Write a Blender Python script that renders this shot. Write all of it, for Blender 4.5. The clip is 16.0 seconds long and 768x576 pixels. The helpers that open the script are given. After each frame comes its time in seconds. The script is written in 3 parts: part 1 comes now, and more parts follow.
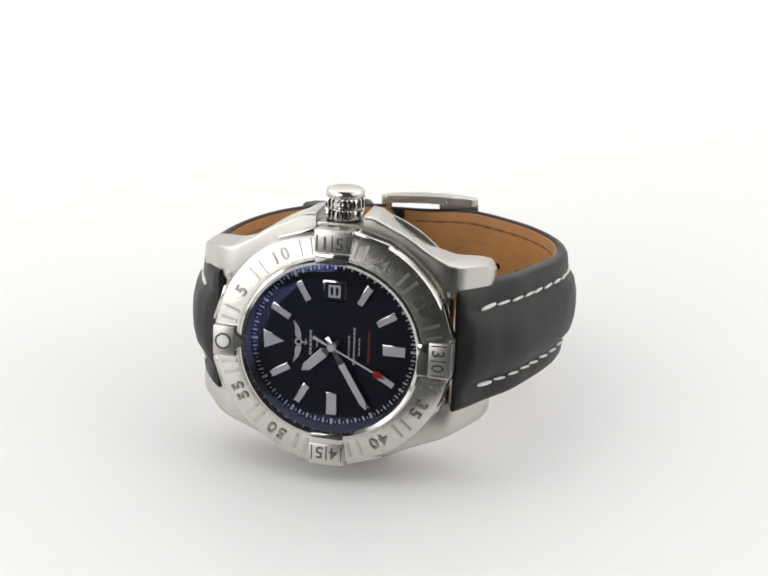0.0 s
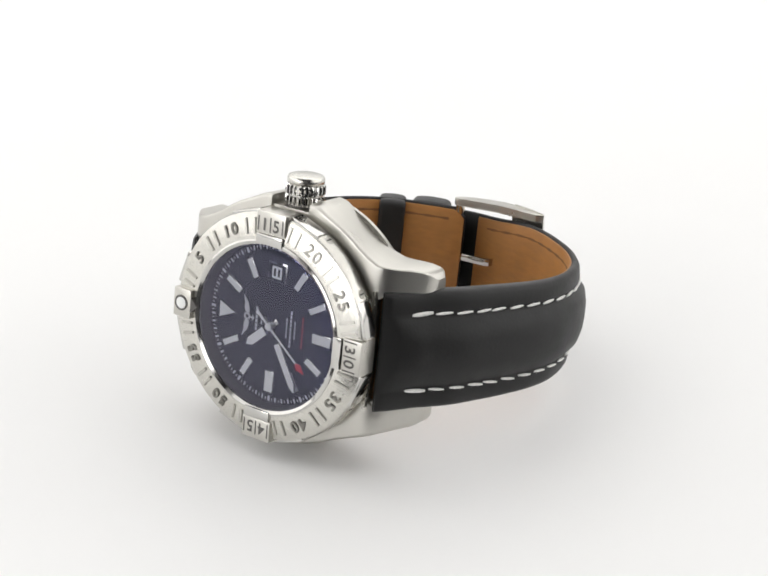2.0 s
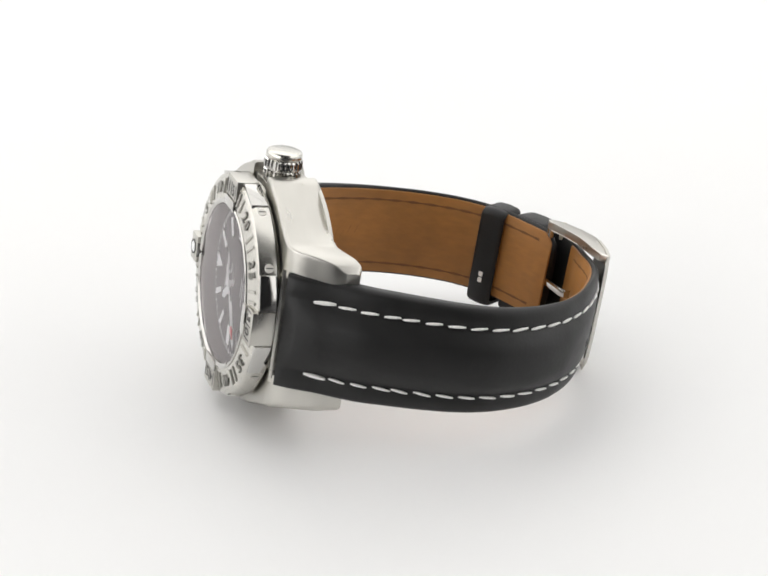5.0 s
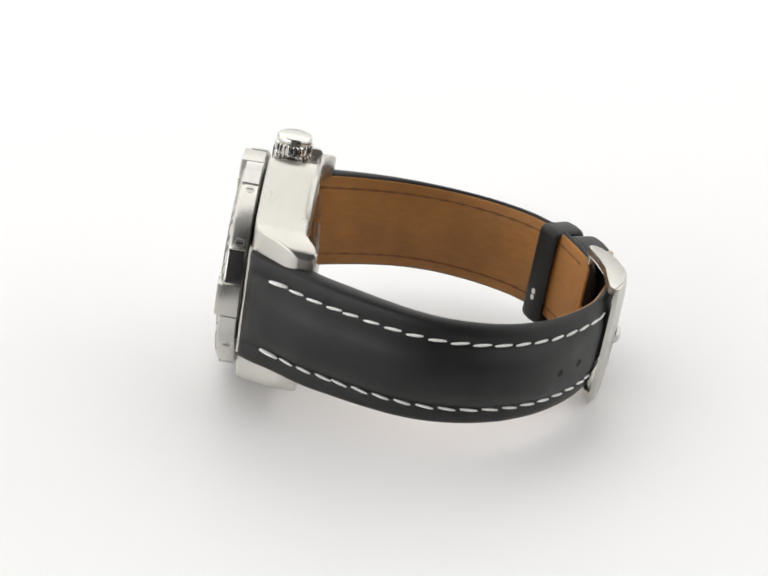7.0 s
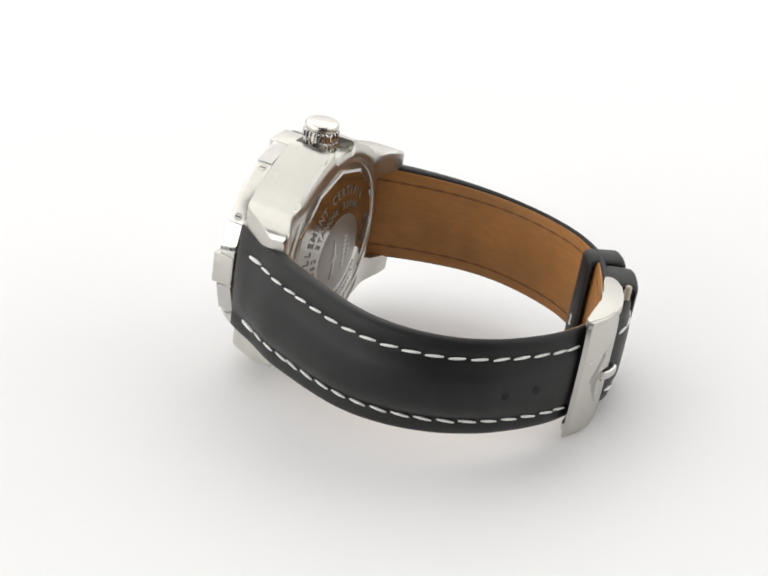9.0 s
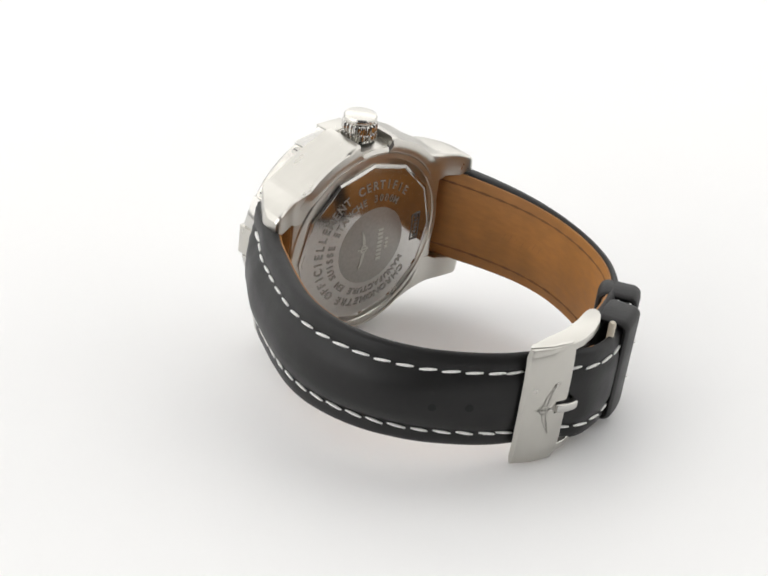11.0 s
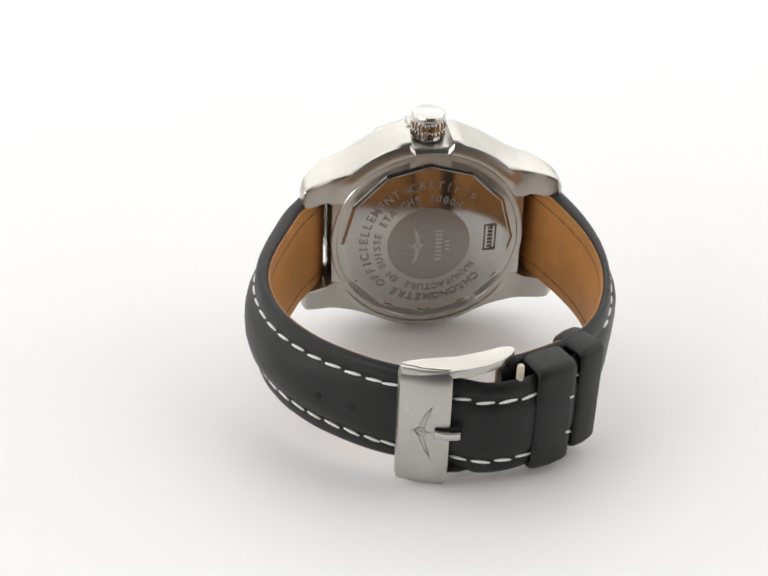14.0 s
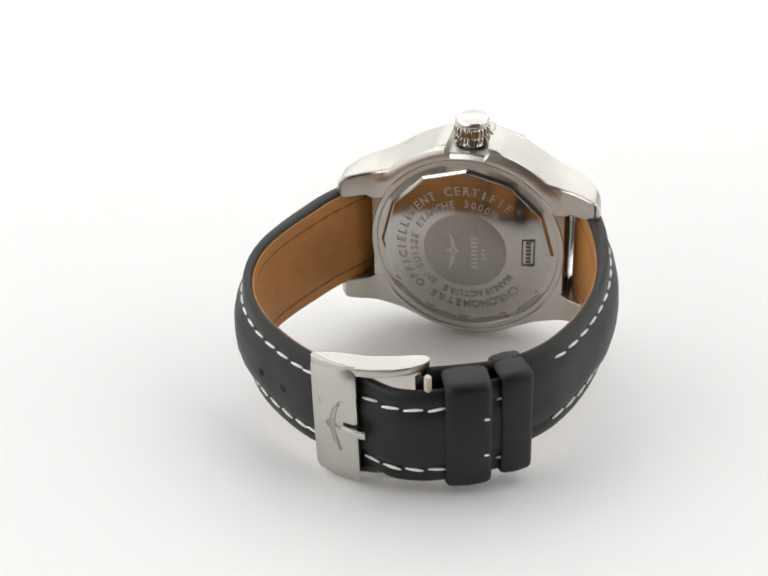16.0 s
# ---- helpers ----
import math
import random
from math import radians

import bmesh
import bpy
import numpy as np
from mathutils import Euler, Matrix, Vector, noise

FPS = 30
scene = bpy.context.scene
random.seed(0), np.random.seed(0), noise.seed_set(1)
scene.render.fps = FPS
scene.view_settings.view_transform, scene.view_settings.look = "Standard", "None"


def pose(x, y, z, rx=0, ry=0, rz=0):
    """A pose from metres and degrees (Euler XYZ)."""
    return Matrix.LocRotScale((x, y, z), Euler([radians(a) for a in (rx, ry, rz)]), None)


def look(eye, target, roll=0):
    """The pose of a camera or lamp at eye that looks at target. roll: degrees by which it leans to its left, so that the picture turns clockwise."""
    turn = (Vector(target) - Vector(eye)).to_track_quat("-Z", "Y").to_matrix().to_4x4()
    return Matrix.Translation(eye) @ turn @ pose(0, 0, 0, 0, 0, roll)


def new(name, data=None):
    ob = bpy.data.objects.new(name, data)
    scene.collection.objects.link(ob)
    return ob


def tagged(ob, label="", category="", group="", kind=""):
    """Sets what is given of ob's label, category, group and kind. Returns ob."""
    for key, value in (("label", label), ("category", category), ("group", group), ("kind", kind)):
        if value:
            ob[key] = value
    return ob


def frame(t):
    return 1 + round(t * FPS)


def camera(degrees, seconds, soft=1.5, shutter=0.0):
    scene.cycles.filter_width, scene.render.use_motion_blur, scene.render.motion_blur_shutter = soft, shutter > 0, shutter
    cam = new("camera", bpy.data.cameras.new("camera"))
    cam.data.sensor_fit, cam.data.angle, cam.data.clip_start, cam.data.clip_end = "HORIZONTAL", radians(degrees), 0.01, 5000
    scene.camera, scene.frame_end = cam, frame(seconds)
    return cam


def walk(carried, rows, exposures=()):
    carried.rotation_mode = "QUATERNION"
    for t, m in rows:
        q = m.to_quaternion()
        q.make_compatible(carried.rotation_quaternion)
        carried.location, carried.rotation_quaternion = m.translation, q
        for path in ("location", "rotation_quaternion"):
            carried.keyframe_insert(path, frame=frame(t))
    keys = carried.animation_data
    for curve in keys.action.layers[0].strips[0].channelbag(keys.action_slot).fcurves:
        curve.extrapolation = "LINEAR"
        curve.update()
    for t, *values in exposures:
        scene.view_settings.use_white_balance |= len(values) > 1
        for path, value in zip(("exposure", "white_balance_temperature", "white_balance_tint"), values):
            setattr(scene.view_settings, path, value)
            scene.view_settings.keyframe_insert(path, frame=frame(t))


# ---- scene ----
cam = camera(29.04, 16.0, soft=1.8)
EYE = Vector((0.0, -0.255, 0.1383))
PITCH, YAW, ROLL = 24.77, -1.037, 0.472
AIM = EYE + Vector((math.sin(radians(YAW)) * math.cos(radians(PITCH)), math.cos(radians(YAW)) * math.cos(radians(PITCH)), -math.sin(radians(PITCH))))
walk(cam, [(0.0, look(EYE, AIM, ROLL)), (16.0, look(EYE, AIM, ROLL))])

# ---- light ----
scene.view_settings.exposure = 0.0
world = bpy.data.worlds.new("studio")
scene.world = world
world.use_nodes = True
world.node_tree.nodes["Background"].inputs[0].default_value = (0.9, 0.95, 1.0, 1)
world.node_tree.nodes["Background"].inputs[1].default_value = 0.35


def softbox(name, place, target, sx, sy, watts, colour=(1, 0.99, 0.985)):
    lamp = bpy.data.lights.new(name, "AREA")
    lamp.shape, lamp.size, lamp.size_y, lamp.energy, lamp.color = "RECTANGLE", sx, sy, watts, colour
    ob = new(name, lamp)
    ob.matrix_world = look(place, target)
    return ob


softbox("softbox_top", (0.0, 0.52, 0.9), (0, 0.36, 0), 2.2, 1.7, 12.3)
softbox("softbox_front", (-0.8, -0.9, 0.32), (0, 0, 0.03), 0.9, 0.5, 5.0)
softbox("softbox_back", (0.0, 1.1, 0.6), (0, 0, 0.05), 1.8, 0.8, 2.0)
softbox("softbox_side", (-0.95, 0.05, 0.4), (0, 0.1, 0.03), 1.4, 0.75, 3.3)
softbox("softbox_side", (0.95, -0.1, 0.4), (0, 0.1, 0.03), 1.4, 0.75, 4.0)


# ---- materials ----
def material(name, colour, rough=0.5, metal=0.0, vary=0.0, scale=400.0, bump=0.0, bump_scale=2000.0, coat=0.0, stretch=None, shine=0.5, blotch=0.0, blotch_scale=60.0):
    m = bpy.data.materials.new(name)
    m.use_nodes = True
    nt = m.node_tree
    b = nt.nodes["Principled BSDF"]
    b.inputs["Base Color"].default_value = (*colour, 1)
    b.inputs["Roughness"].default_value = rough
    b.inputs["Metallic"].default_value = metal
    b.inputs["Coat Weight"].default_value = coat
    b.inputs["Specular IOR Level"].default_value = shine
    tc = nt.nodes.new("ShaderNodeTexCoord")
    src = tc.outputs["Object"]
    if stretch:
        mp = nt.nodes.new("ShaderNodeMapping")
        mp.inputs["Scale"].default_value = stretch
        nt.links.new(src, mp.inputs[0])
        src = mp.outputs[0]
    if vary:
        n = nt.nodes.new("ShaderNodeTexNoise")
        n.inputs["Scale"].default_value, n.inputs["Detail"].default_value = scale, 5
        nt.links.new(src, n.inputs["Vector"])
        r = nt.nodes.new("ShaderNodeValToRGB")
        r.color_ramp.elements[0].position, r.color_ramp.elements[1].position = 0.3, 0.7
        r.color_ramp.elements[0].color = (*[c * (1 - vary) for c in colour], 1)
        r.color_ramp.elements[1].color = (*[min(1, c * (1 + vary)) for c in colour], 1)
        nt.links.new(n.outputs["Fac"], r.inputs[0])
        tone = r.outputs[0]
        if blotch:
            n2 = nt.nodes.new("ShaderNodeTexNoise")
            n2.inputs["Scale"].default_value, n2.inputs["Detail"].default_value = blotch_scale, 3
            nt.links.new(tc.outputs["Object"], n2.inputs["Vector"])
            mr = nt.nodes.new("ShaderNodeMapRange")
            mr.inputs["From Min"].default_value, mr.inputs["From Max"].default_value = 0.32, 0.68
            mr.inputs["To Min"].default_value, mr.inputs["To Max"].default_value = 1 - blotch, 1 + blotch * 0.6
            nt.links.new(n2.outputs["Fac"], mr.inputs["Value"])
            mul = nt.nodes.new("ShaderNodeVectorMath")
            mul.operation = "SCALE"
            nt.links.new(tone, mul.inputs[0])
            nt.links.new(mr.outputs[0], mul.inputs["Scale"])
            tone = mul.outputs[0]
        nt.links.new(tone, b.inputs["Base Color"])
        k = nt.nodes.new("ShaderNodeMath")
        k.operation = "MULTIPLY_ADD"
        k.inputs[1].default_value, k.inputs[2].default_value = rough * 0.5, rough * 0.75
        nt.links.new(n.outputs["Fac"], k.inputs[0])
        nt.links.new(k.outputs[0], b.inputs["Roughness"])
    if bump:
        n = nt.nodes.new("ShaderNodeTexNoise")
        n.inputs["Scale"].default_value, n.inputs["Detail"].default_value = bump_scale, 3
        nt.links.new(src, n.inputs["Vector"])
        u = nt.nodes.new("ShaderNodeBump")
        u.inputs["Strength"].default_value, u.inputs["Distance"].default_value = bump, 0.0001
        nt.links.new(n.outputs["Fac"], u.inputs["Height"])
        nt.links.new(u.outputs[0], b.inputs["Normal"])
    return m


SATIN = material("satin_steel", (0.55, 0.535, 0.495), 0.3, 1, 0.025, 500, stretch=(0.3, 1, 0.3))
BEZEL = material("bezel_steel", (0.62, 0.605, 0.56), 0.25, 1, 0.04, 700, 0.03, 6000)
DARK_EDGE = material("bezel_edge_steel", (0.45, 0.44, 0.41), 0.38, 1, 0.1, 900)
POLISH = material("polished_steel", (0.56, 0.55, 0.525), 0.09, 1, 0.03, 300)
ENGRAVED = material("engraved_steel", (0.13, 0.125, 0.12), 0.5, 1, 0.1, 800)
PLATE = material("caseback_steel", (0.46, 0.445, 0.42), 0.12, 1, 0.04, 500)
MARK = material("frosted_mark", (0.46, 0.45, 0.42), 0.35, 1, 0.06, 1500)
STAMPED = material("stamped_lining", (0.32, 0.145, 0.041), 0.6, 0, 0.2, 300)
MEDAL = material("frosted_steel", (0.33, 0.32, 0.30), 0.45, 1, 0.08, 1500, 0.2, 3000)
LEATHER = material("black_calf_leather", (0.0045, 0.0042, 0.0042), 0.52, 0, 0.25, 250, 0.3, 1600, shine=0.45, blotch=0.15, blotch_scale=45)
LEATHER.node_tree.nodes["Principled BSDF"].inputs["Sheen Weight"].default_value = 0.06
LEATHER.node_tree.nodes["Principled BSDF"].inputs["Sheen Roughness"].default_value = 0.4
LINING = material("tan_lining_leather", (0.40, 0.176, 0.044), 0.58, 0, 0.09, 300, 0.3, 1200, stretch=(1, 1, 3), blotch=0.16, blotch_scale=75)
SEAM = material("brown_seam", (0.2, 0.09, 0.03), 0.7, 0, 0.2, 400)
RAW = material("raw_leather_edge", (0.62, 0.56, 0.45), 0.7, 0, 0.1, 900)
THREAD = material("white_thread", (0.86, 0.85, 0.82), 0.7, 0, 0.1, 1500, 0.3, 4000)
DIAL = material("black_dial", (0.013, 0.0135, 0.016), 0.45, 0, 0.15, 600, shine=0.15)
SILVER = material("silver_print", (0.72, 0.72, 0.72), 0.4, 0.35, 0.05, 900)
LUME = material("white_lume", (0.86, 0.87, 0.86), 0.5, 0, 0.03, 900)
PRINT = material("white_print", (0.6, 0.61, 0.62), 0.5)
RED = material("red_lacquer", (0.6, 0.02, 0.025), 0.35)
REDPRINT = material("red_print", (0.35, 0.03, 0.04), 0.5)
HOLE = material("dark_hole", (0.004, 0.004, 0.004), 0.8)
TABLE = material("white_sheet", (0.82, 0.82, 0.815), 0.55, 0, 0.012, 6, 0.05, 900)
TENT = material("white_fabric", (0.8, 0.8, 0.79), 0.9, 0, 0.03, 8)
ROOM = material("grey_room_wall", (0.03, 0.03, 0.033), 0.8, 0, 0.1, 3)


def glass_material():
    m = bpy.data.materials.new("coated_sapphire")
    m.use_nodes = True
    nt = m.node_tree
    nt.nodes.remove(nt.nodes["Principled BSDF"])
    out = nt.nodes["Material Output"]
    clear, gloss = nt.nodes.new("ShaderNodeBsdfTransparent"), nt.nodes.new("ShaderNodeBsdfGlossy")
    clear.inputs[0].default_value = (0.96, 0.97, 0.99, 1)
    gloss.inputs[0].default_value, gloss.inputs["Roughness"].default_value = (0.38, 0.44, 1.0, 1), 0.02
    fr, mix = nt.nodes.new("ShaderNodeFresnel"), nt.nodes.new("ShaderNodeMixShader")
    fr.inputs[0].default_value = 2.1
    tint, lw = nt.nodes.new("ShaderNodeMixRGB"), nt.nodes.new("ShaderNodeLayerWeight")
    lw.inputs[0].default_value = 0.55
    tint.inputs[1].default_value, tint.inputs[2].default_value = (0.145, 0.185, 0.46, 1), (1.0, 0.94, 0.94, 1)
    steep = nt.nodes.new("ShaderNodeMath")
    steep.operation, steep.use_clamp = "MULTIPLY_ADD", True
    steep.inputs[1].default_value, steep.inputs[2].default_value = 1.8, -0.15
    nt.links.new(lw.outputs["Facing"], steep.inputs[0])
    nt.links.new(steep.outputs[0], tint.inputs[0])
    nt.links.new(tint.outputs[0], gloss.inputs[0])
    nt.links.new(fr.outputs[0], mix.inputs[0])
    nt.links.new(clear.outputs[0], mix.inputs[1])
    nt.links.new(gloss.outputs[0], mix.inputs[2])
    nt.links.new(mix.outputs[0], out.inputs[0])
    return m


GLASS = glass_material()


# ---- mesh helpers; all lengths below are millimetres ----
def mesh_of(name, bm, mat, smooth=35):
    bmesh.ops.recalc_face_normals(bm, faces=bm.faces)
    bmesh.ops.scale(bm, vec=(0.001, 0.001, 0.001), verts=bm.verts)
    me = bpy.data.meshes.new(name)
    bm.to_mesh(me)
    bm.free()
    me.materials.append(mat)
    if smooth:
        me.shade_smooth()
        me.set_sharp_from_angle(angle=radians(smooth))
    return me


def part(name, bm, mat, parent, label="", smooth=35):
    ob = new(name, mesh_of(name, bm, mat, smooth))
    ob.parent = parent
    return tagged(ob, label)


def lathe(bm, profile, axis="y", n=96, centre=(0, 0, 0), closed=True):
    """Turns (radius, height) pairs about an axis through centre."""
    rings = []
    for r, h in profile:
        ring = []
        for i in range(n):
            a = 2 * math.pi * i / n
            p = (r * math.cos(a), h, r * math.sin(a)) if axis == "y" else (r * math.cos(a), r * math.sin(a), h)
            ring.append(bm.verts.new((p[0] + centre[0], p[1] + centre[1], p[2] + centre[2])))
        rings.append(ring)
    pairs = list(zip(rings, rings[1:]))
    if closed:
        pairs.append((rings[-1], rings[0]))
    for a, b in pairs:
        for i in range(n):
            bm.faces.new((a[i], a[(i + 1) % n], b[(i + 1) % n], b[i]))
    if not closed:
        bm.faces.new(rings[0])
        bm.faces.new(rings[-1])
    return bm


def loft(bm, sections):
    rows = [[bm.verts.new(p) for p in s] for s in sections]
    n = len(rows[0])
    for a, b in zip(rows, rows[1:]):
        for i in range(n):
            bm.faces.new((a[i], a[(i + 1) % n], b[(i + 1) % n], b[i]))
    bm.faces.new(rows[0])
    bm.faces.new(rows[-1])
    return bm


def round_rect(a0, a1, b0, b1, r, k=3):
    """Corner points of a rounded rectangle in two coordinates."""
    pts = []
    for ca, cb, s in ((a1 - r, b1 - r, 0), (a0 + r, b1 - r, 90), (a0 + r, b0 + r, 180), (a1 - r, b0 + r, 270)):
        for i in range(k + 1):
            t = radians(s + 90 * i / k)
            pts.append((ca + r * math.cos(t), cb + r * math.sin(t)))
    return pts


def corner_rect(a0, a1, b0, b1, radii, k=6):
    """A rectangle whose four corners have radii of their own, from (a1, b1) round."""
    pts = []
    for (ca, cb, s), r in zip(((a1, b1, 0), (a0, b1, 90), (a0, b0, 180), (a1, b0, 270)), radii):
        ca, cb = ca + (-r if s in (0, 270) else r), cb + (-r if s in (0, 90) else r)
        for i in range(k + 1):
            t = radians(s + 90 * i / k)
            pts.append((ca + r * math.cos(t), cb + r * math.sin(t)))
    return pts


def prism(bm, outline, y0, y1, bevel=0.0):
    """An outline of (x, z) drawn out from depth y0 to y1."""
    low = [bm.verts.new((x, y0, z)) for x, z in outline]
    top = [bm.verts.new((x, y1, z)) for x, z in outline]
    n = len(low)
    faces = [bm.faces.new(low), bm.faces.new(top)]
    for i in range(n):
        faces.append(bm.faces.new((low[i], low[(i + 1) % n], top[(i + 1) % n], top[i])))
    if bevel:
        edges = list({e for f in faces for e in f.edges})
        bmesh.ops.bevel(bm, geom=edges, offset=bevel, segments=2, affect="EDGES", profile=0.6)
    return bm


def clock(r, a):
    """(x, z) at radius r and the angle a in degrees clockwise from twelve."""
    return (-r * math.cos(radians(a)), r * math.sin(radians(a)))


def on_clock(pts, r, a):
    """Turns (across, outwards) pairs into (x, z), at radius r and clock angle a."""
    c, s = math.cos(radians(a)), math.sin(radians(a))
    return [(s * u - c * (r + v), c * u + s * (r + v)) for u, v in pts]


GLYPHS = {}


def glyph(ch, bold=0.0):
    """Flat mesh of one character, as high as 1, centred across."""
    key = (ch, bold)
    if key not in GLYPHS:
        cu = bpy.data.curves.new("letter", "FONT")
        cu.body, cu.size, cu.align_x, cu.resolution_u = ch, 1.0, "CENTER", 3
        cu.offset = bold
        ob = new("letter", cu)
        dg = bpy.context.evaluated_depsgraph_get()
        ev = ob.evaluated_get(dg)
        me = ev.to_mesh()
        GLYPHS[key] = ([(v.co.x, v.co.y) for v in me.vertices], [tuple(p.vertices) for p in me.polygons])
        ev.to_mesh_clear()
        bpy.data.objects.remove(ob)
        bpy.data.curves.remove(cu)
    return GLYPHS[key]


def letter(bm, ch, size, place, right, up, wide=1.0, deep=0.03, bold=0.0):
    vs, fs = glyph(ch, bold)
    place, right, up = Vector(place), Vector(right), Vector(up)
    out = right.cross(up) * deep
    top = [bm.verts.new(place + right * (x * size * wide) + up * ((y - 0.35) * size) + out) for x, y in vs]
    for f in fs:
        try:
            bm.faces.new([top[i] for i in f])
        except ValueError:
            pass


def spline(pts, step=0.8):
    """A smooth curve through (x, y) points, resampled evenly: place, tangent."""
    fine = []
    n = len(pts)
    for i in range(n - 1):
        p0, p1, p2, p3 = (Vector(pts[max(0, min(n - 1, i + k))]) for k in (-1, 0, 1, 2))
        for j in range(20):
            t = j / 20
            fine.append(0.5 * ((2 * p1) + (p2 - p0) * t + (2 * p0 - 5 * p1 + 4 * p2 - p3) * t * t + (3 * p1 - p0 - 3 * p2 + p3) * t ** 3))
    fine.append(Vector(pts[-1]))
    s = [0.0]
    for a, b in zip(fine, fine[1:]):
        s.append(s[-1] + (b - a).length)
    count = max(2, round(s[-1] / step))
    out, j = [], 0
    for i in range(count + 1):
        d = s[-1] * i / count
        while j < len(s) - 2 and s[j + 1] < d:
            j += 1
        f = (d - s[j]) / max(1e-9, s[j + 1] - s[j])
        out.append(fine[j].lerp(fine[j + 1], f))
    res = []
    for i, p in enumerate(out):
        t = (out[min(i + 1, len(out) - 1)] - out[max(i - 1, 0)]).normalized()
        res.append((p, t))
    return res, s[-1]


# ---- the place ----
def sheet(name, m, w, d, mat, label, category):
    bm = bmesh.new()
    bmesh.ops.create_grid(bm, x_segments=2, y_segments=2, size=500)
    bmesh.ops.scale(bm, vec=(w, d, 1), verts=bm.verts)
    bmesh.ops.solidify(bm, geom=bm.faces[:], thickness=20)
    ob = new(name, mesh_of(name, bm, mat, 0))
    ob.matrix_world = m
    return tagged(ob, label, category, kind="structure")


# out of view; added as the dark that the crystal reflects through the notch
sheet("ground", pose(0, 0, -0.004), 4, 4, ROOM, "dark grey table top under the photo sheet, added for the crystal to reflect", "table top")


def photo_sheet():
    """White sheet whose unseen notch bares dark ground for the crystal to reflect."""
    bm = bmesh.new()
    outline = [(-1200, -900), (-430, -900), (-64, -72), (1200, -72), (1200, 1150), (-1200, 1150)]
    vs = [[bm.verts.new((x, y, z)) for x, y in outline] for z in (0.0, -4.0)]
    for ring in vs:
        bm.faces.new(ring)
    for i in range(6):
        bm.faces.new((vs[0][i], vs[0][(i + 1) % 6], vs[1][(i + 1) % 6], vs[1][i]))
    bmesh.ops.triangulate(bm, faces=bm.faces[:])
    return tagged(new("floor", mesh_of("floor", bm, TABLE, 0)), "seamless white photo sheet under the watch", "floor", kind="structure")


photo_sheet()
sheet("wall_north", pose(0, 1.3, 0.9, 90), 4, 2, TENT, "white fabric wall of the photo tent", "wall")
sheet("wall_south", pose(0, -1.3, 0.9, -90), 4, 2, ROOM, "dim grey wall behind the camera", "wall")
sheet("wall_east", pose(1.3, 0, 0.9, 0, -90), 2, 4, TENT, "white fabric side of the photo tent", "wall")
sheet("wall_west", pose(-1.3, 0, 0.9, 0, 90), 2, 4, TENT, "white fabric side of the photo tent", "wall")
sheet("ceiling", pose(0, 0, 1.75, 180), 4, 4, TENT, "white fabric top of the photo tent", "ceiling")

# ---- the watch: x towards six o'clock, y towards the back, z towards the crown ----
watch = tagged(new("wristwatch"), "steel wristwatch with black dial and leather strap on white sheet", "wristwatch")


def ease(x, a, b):
    t = max(0.0, min(1.0, (x - a) / (b - a)))
    return t * t * (3 - 2 * t)


def curve_at(x, table):
    for (x0, v0), (x1, v1) in zip(table, table[1:]):
        if x <= x1:
            return v0 + (v1 - v0) * (x - x0) / (x1 - x0)
    return table[-1][1]


def shoulder(bm, side, up, start, front, rear, tip):
    """One flank of the case with its lug, lofted from near the middle out to the lug's tip."""
    secs = []
    xs = [start + (24.0 - start) * i / 24 for i in range(25)] + [24.8, 25.4, 25.9, 26.3, 26.6, 26.8, 26.92]
    for x in xs:
        far = x if x < 18 else 18 + (x - 18) * (tip - 18) / 9.0
        zf, zr = curve_at(x, front), curve_at(x, rear)
        zi = 9.0 + 0.8 * ease(x, 19.6, 20.4)
        yf = curve_at(x, LUG_FACE)
        yb = -1.2 + 2.6 * ease(x, 18, 27)
        shrink = 0.5 * ease(x, 26.0, 27.0)
        soft = 0.7 + (-0.35 if up > 0 else 0.5) * ease(x, 14, 23)
        soft = max(0.2, min(soft, (yb - yf) * 0.4, (zf - zi) * 0.5))
        rr = corner_rect(yf, yb - shrink, zi + shrink * 0.5, zf - shrink, (0.7, soft, 0.4, 0.3))
        secs.append([(side * far, y, up * (zi + (z - zi) * (1 + (zr - zf) / (zf - zi) * (y - yf) / (yb - yf)))) for y, z in rr])
    loft(bm, secs)


LUG_FACE = [(0, -10.6), (17.5, -10.6), (19.5, -10.4), (20.8, -9.9), (21.8, -9.2), (22.7, -8.2), (25.8, -4.2), (26.3, -3.4), (26.7, -2.5), (27, -1.4)]
TIP = [(22, 14.8), (24, 14.6), (25.5, 14.2), (26.4, 13.7), (27, 13.0)]
GUARD_FRONT = [(0, 22.4), (4.2, 22.4), (6.0, 22.3), (8, 21.3), (11, 20.0), (13, 18.8), (15, 17.4), (17, 16.2), (19, 15.2)] + TIP
GUARD_REAR = [(0, 22.4), (4.2, 22.4), (6, 22.0), (8, 20.4), (10, 18.9), (12, 17.6), (14, 16.5), (16, 15.7), (19, 15.0)] + TIP
PLAIN_FRONT = [(0, 22.5), (3, 22.3), (6, 21.6), (9, 20.5), (11, 19.6), (13, 18.6), (15, 17.7), (17, 16.9), (19, 16.2), (22, 15.1), (25.5, 14.2), (27, 13.5)]
PLAIN_REAR = [(0, 21.2), (3, 20.9), (6, 20.2), (8, 19.4), (10, 18.4), (12, 17.5), (14, 16.7), (16, 16.2), (19, 15.6), (22, 15.0), (25.5, 14.2), (27, 13.5)]


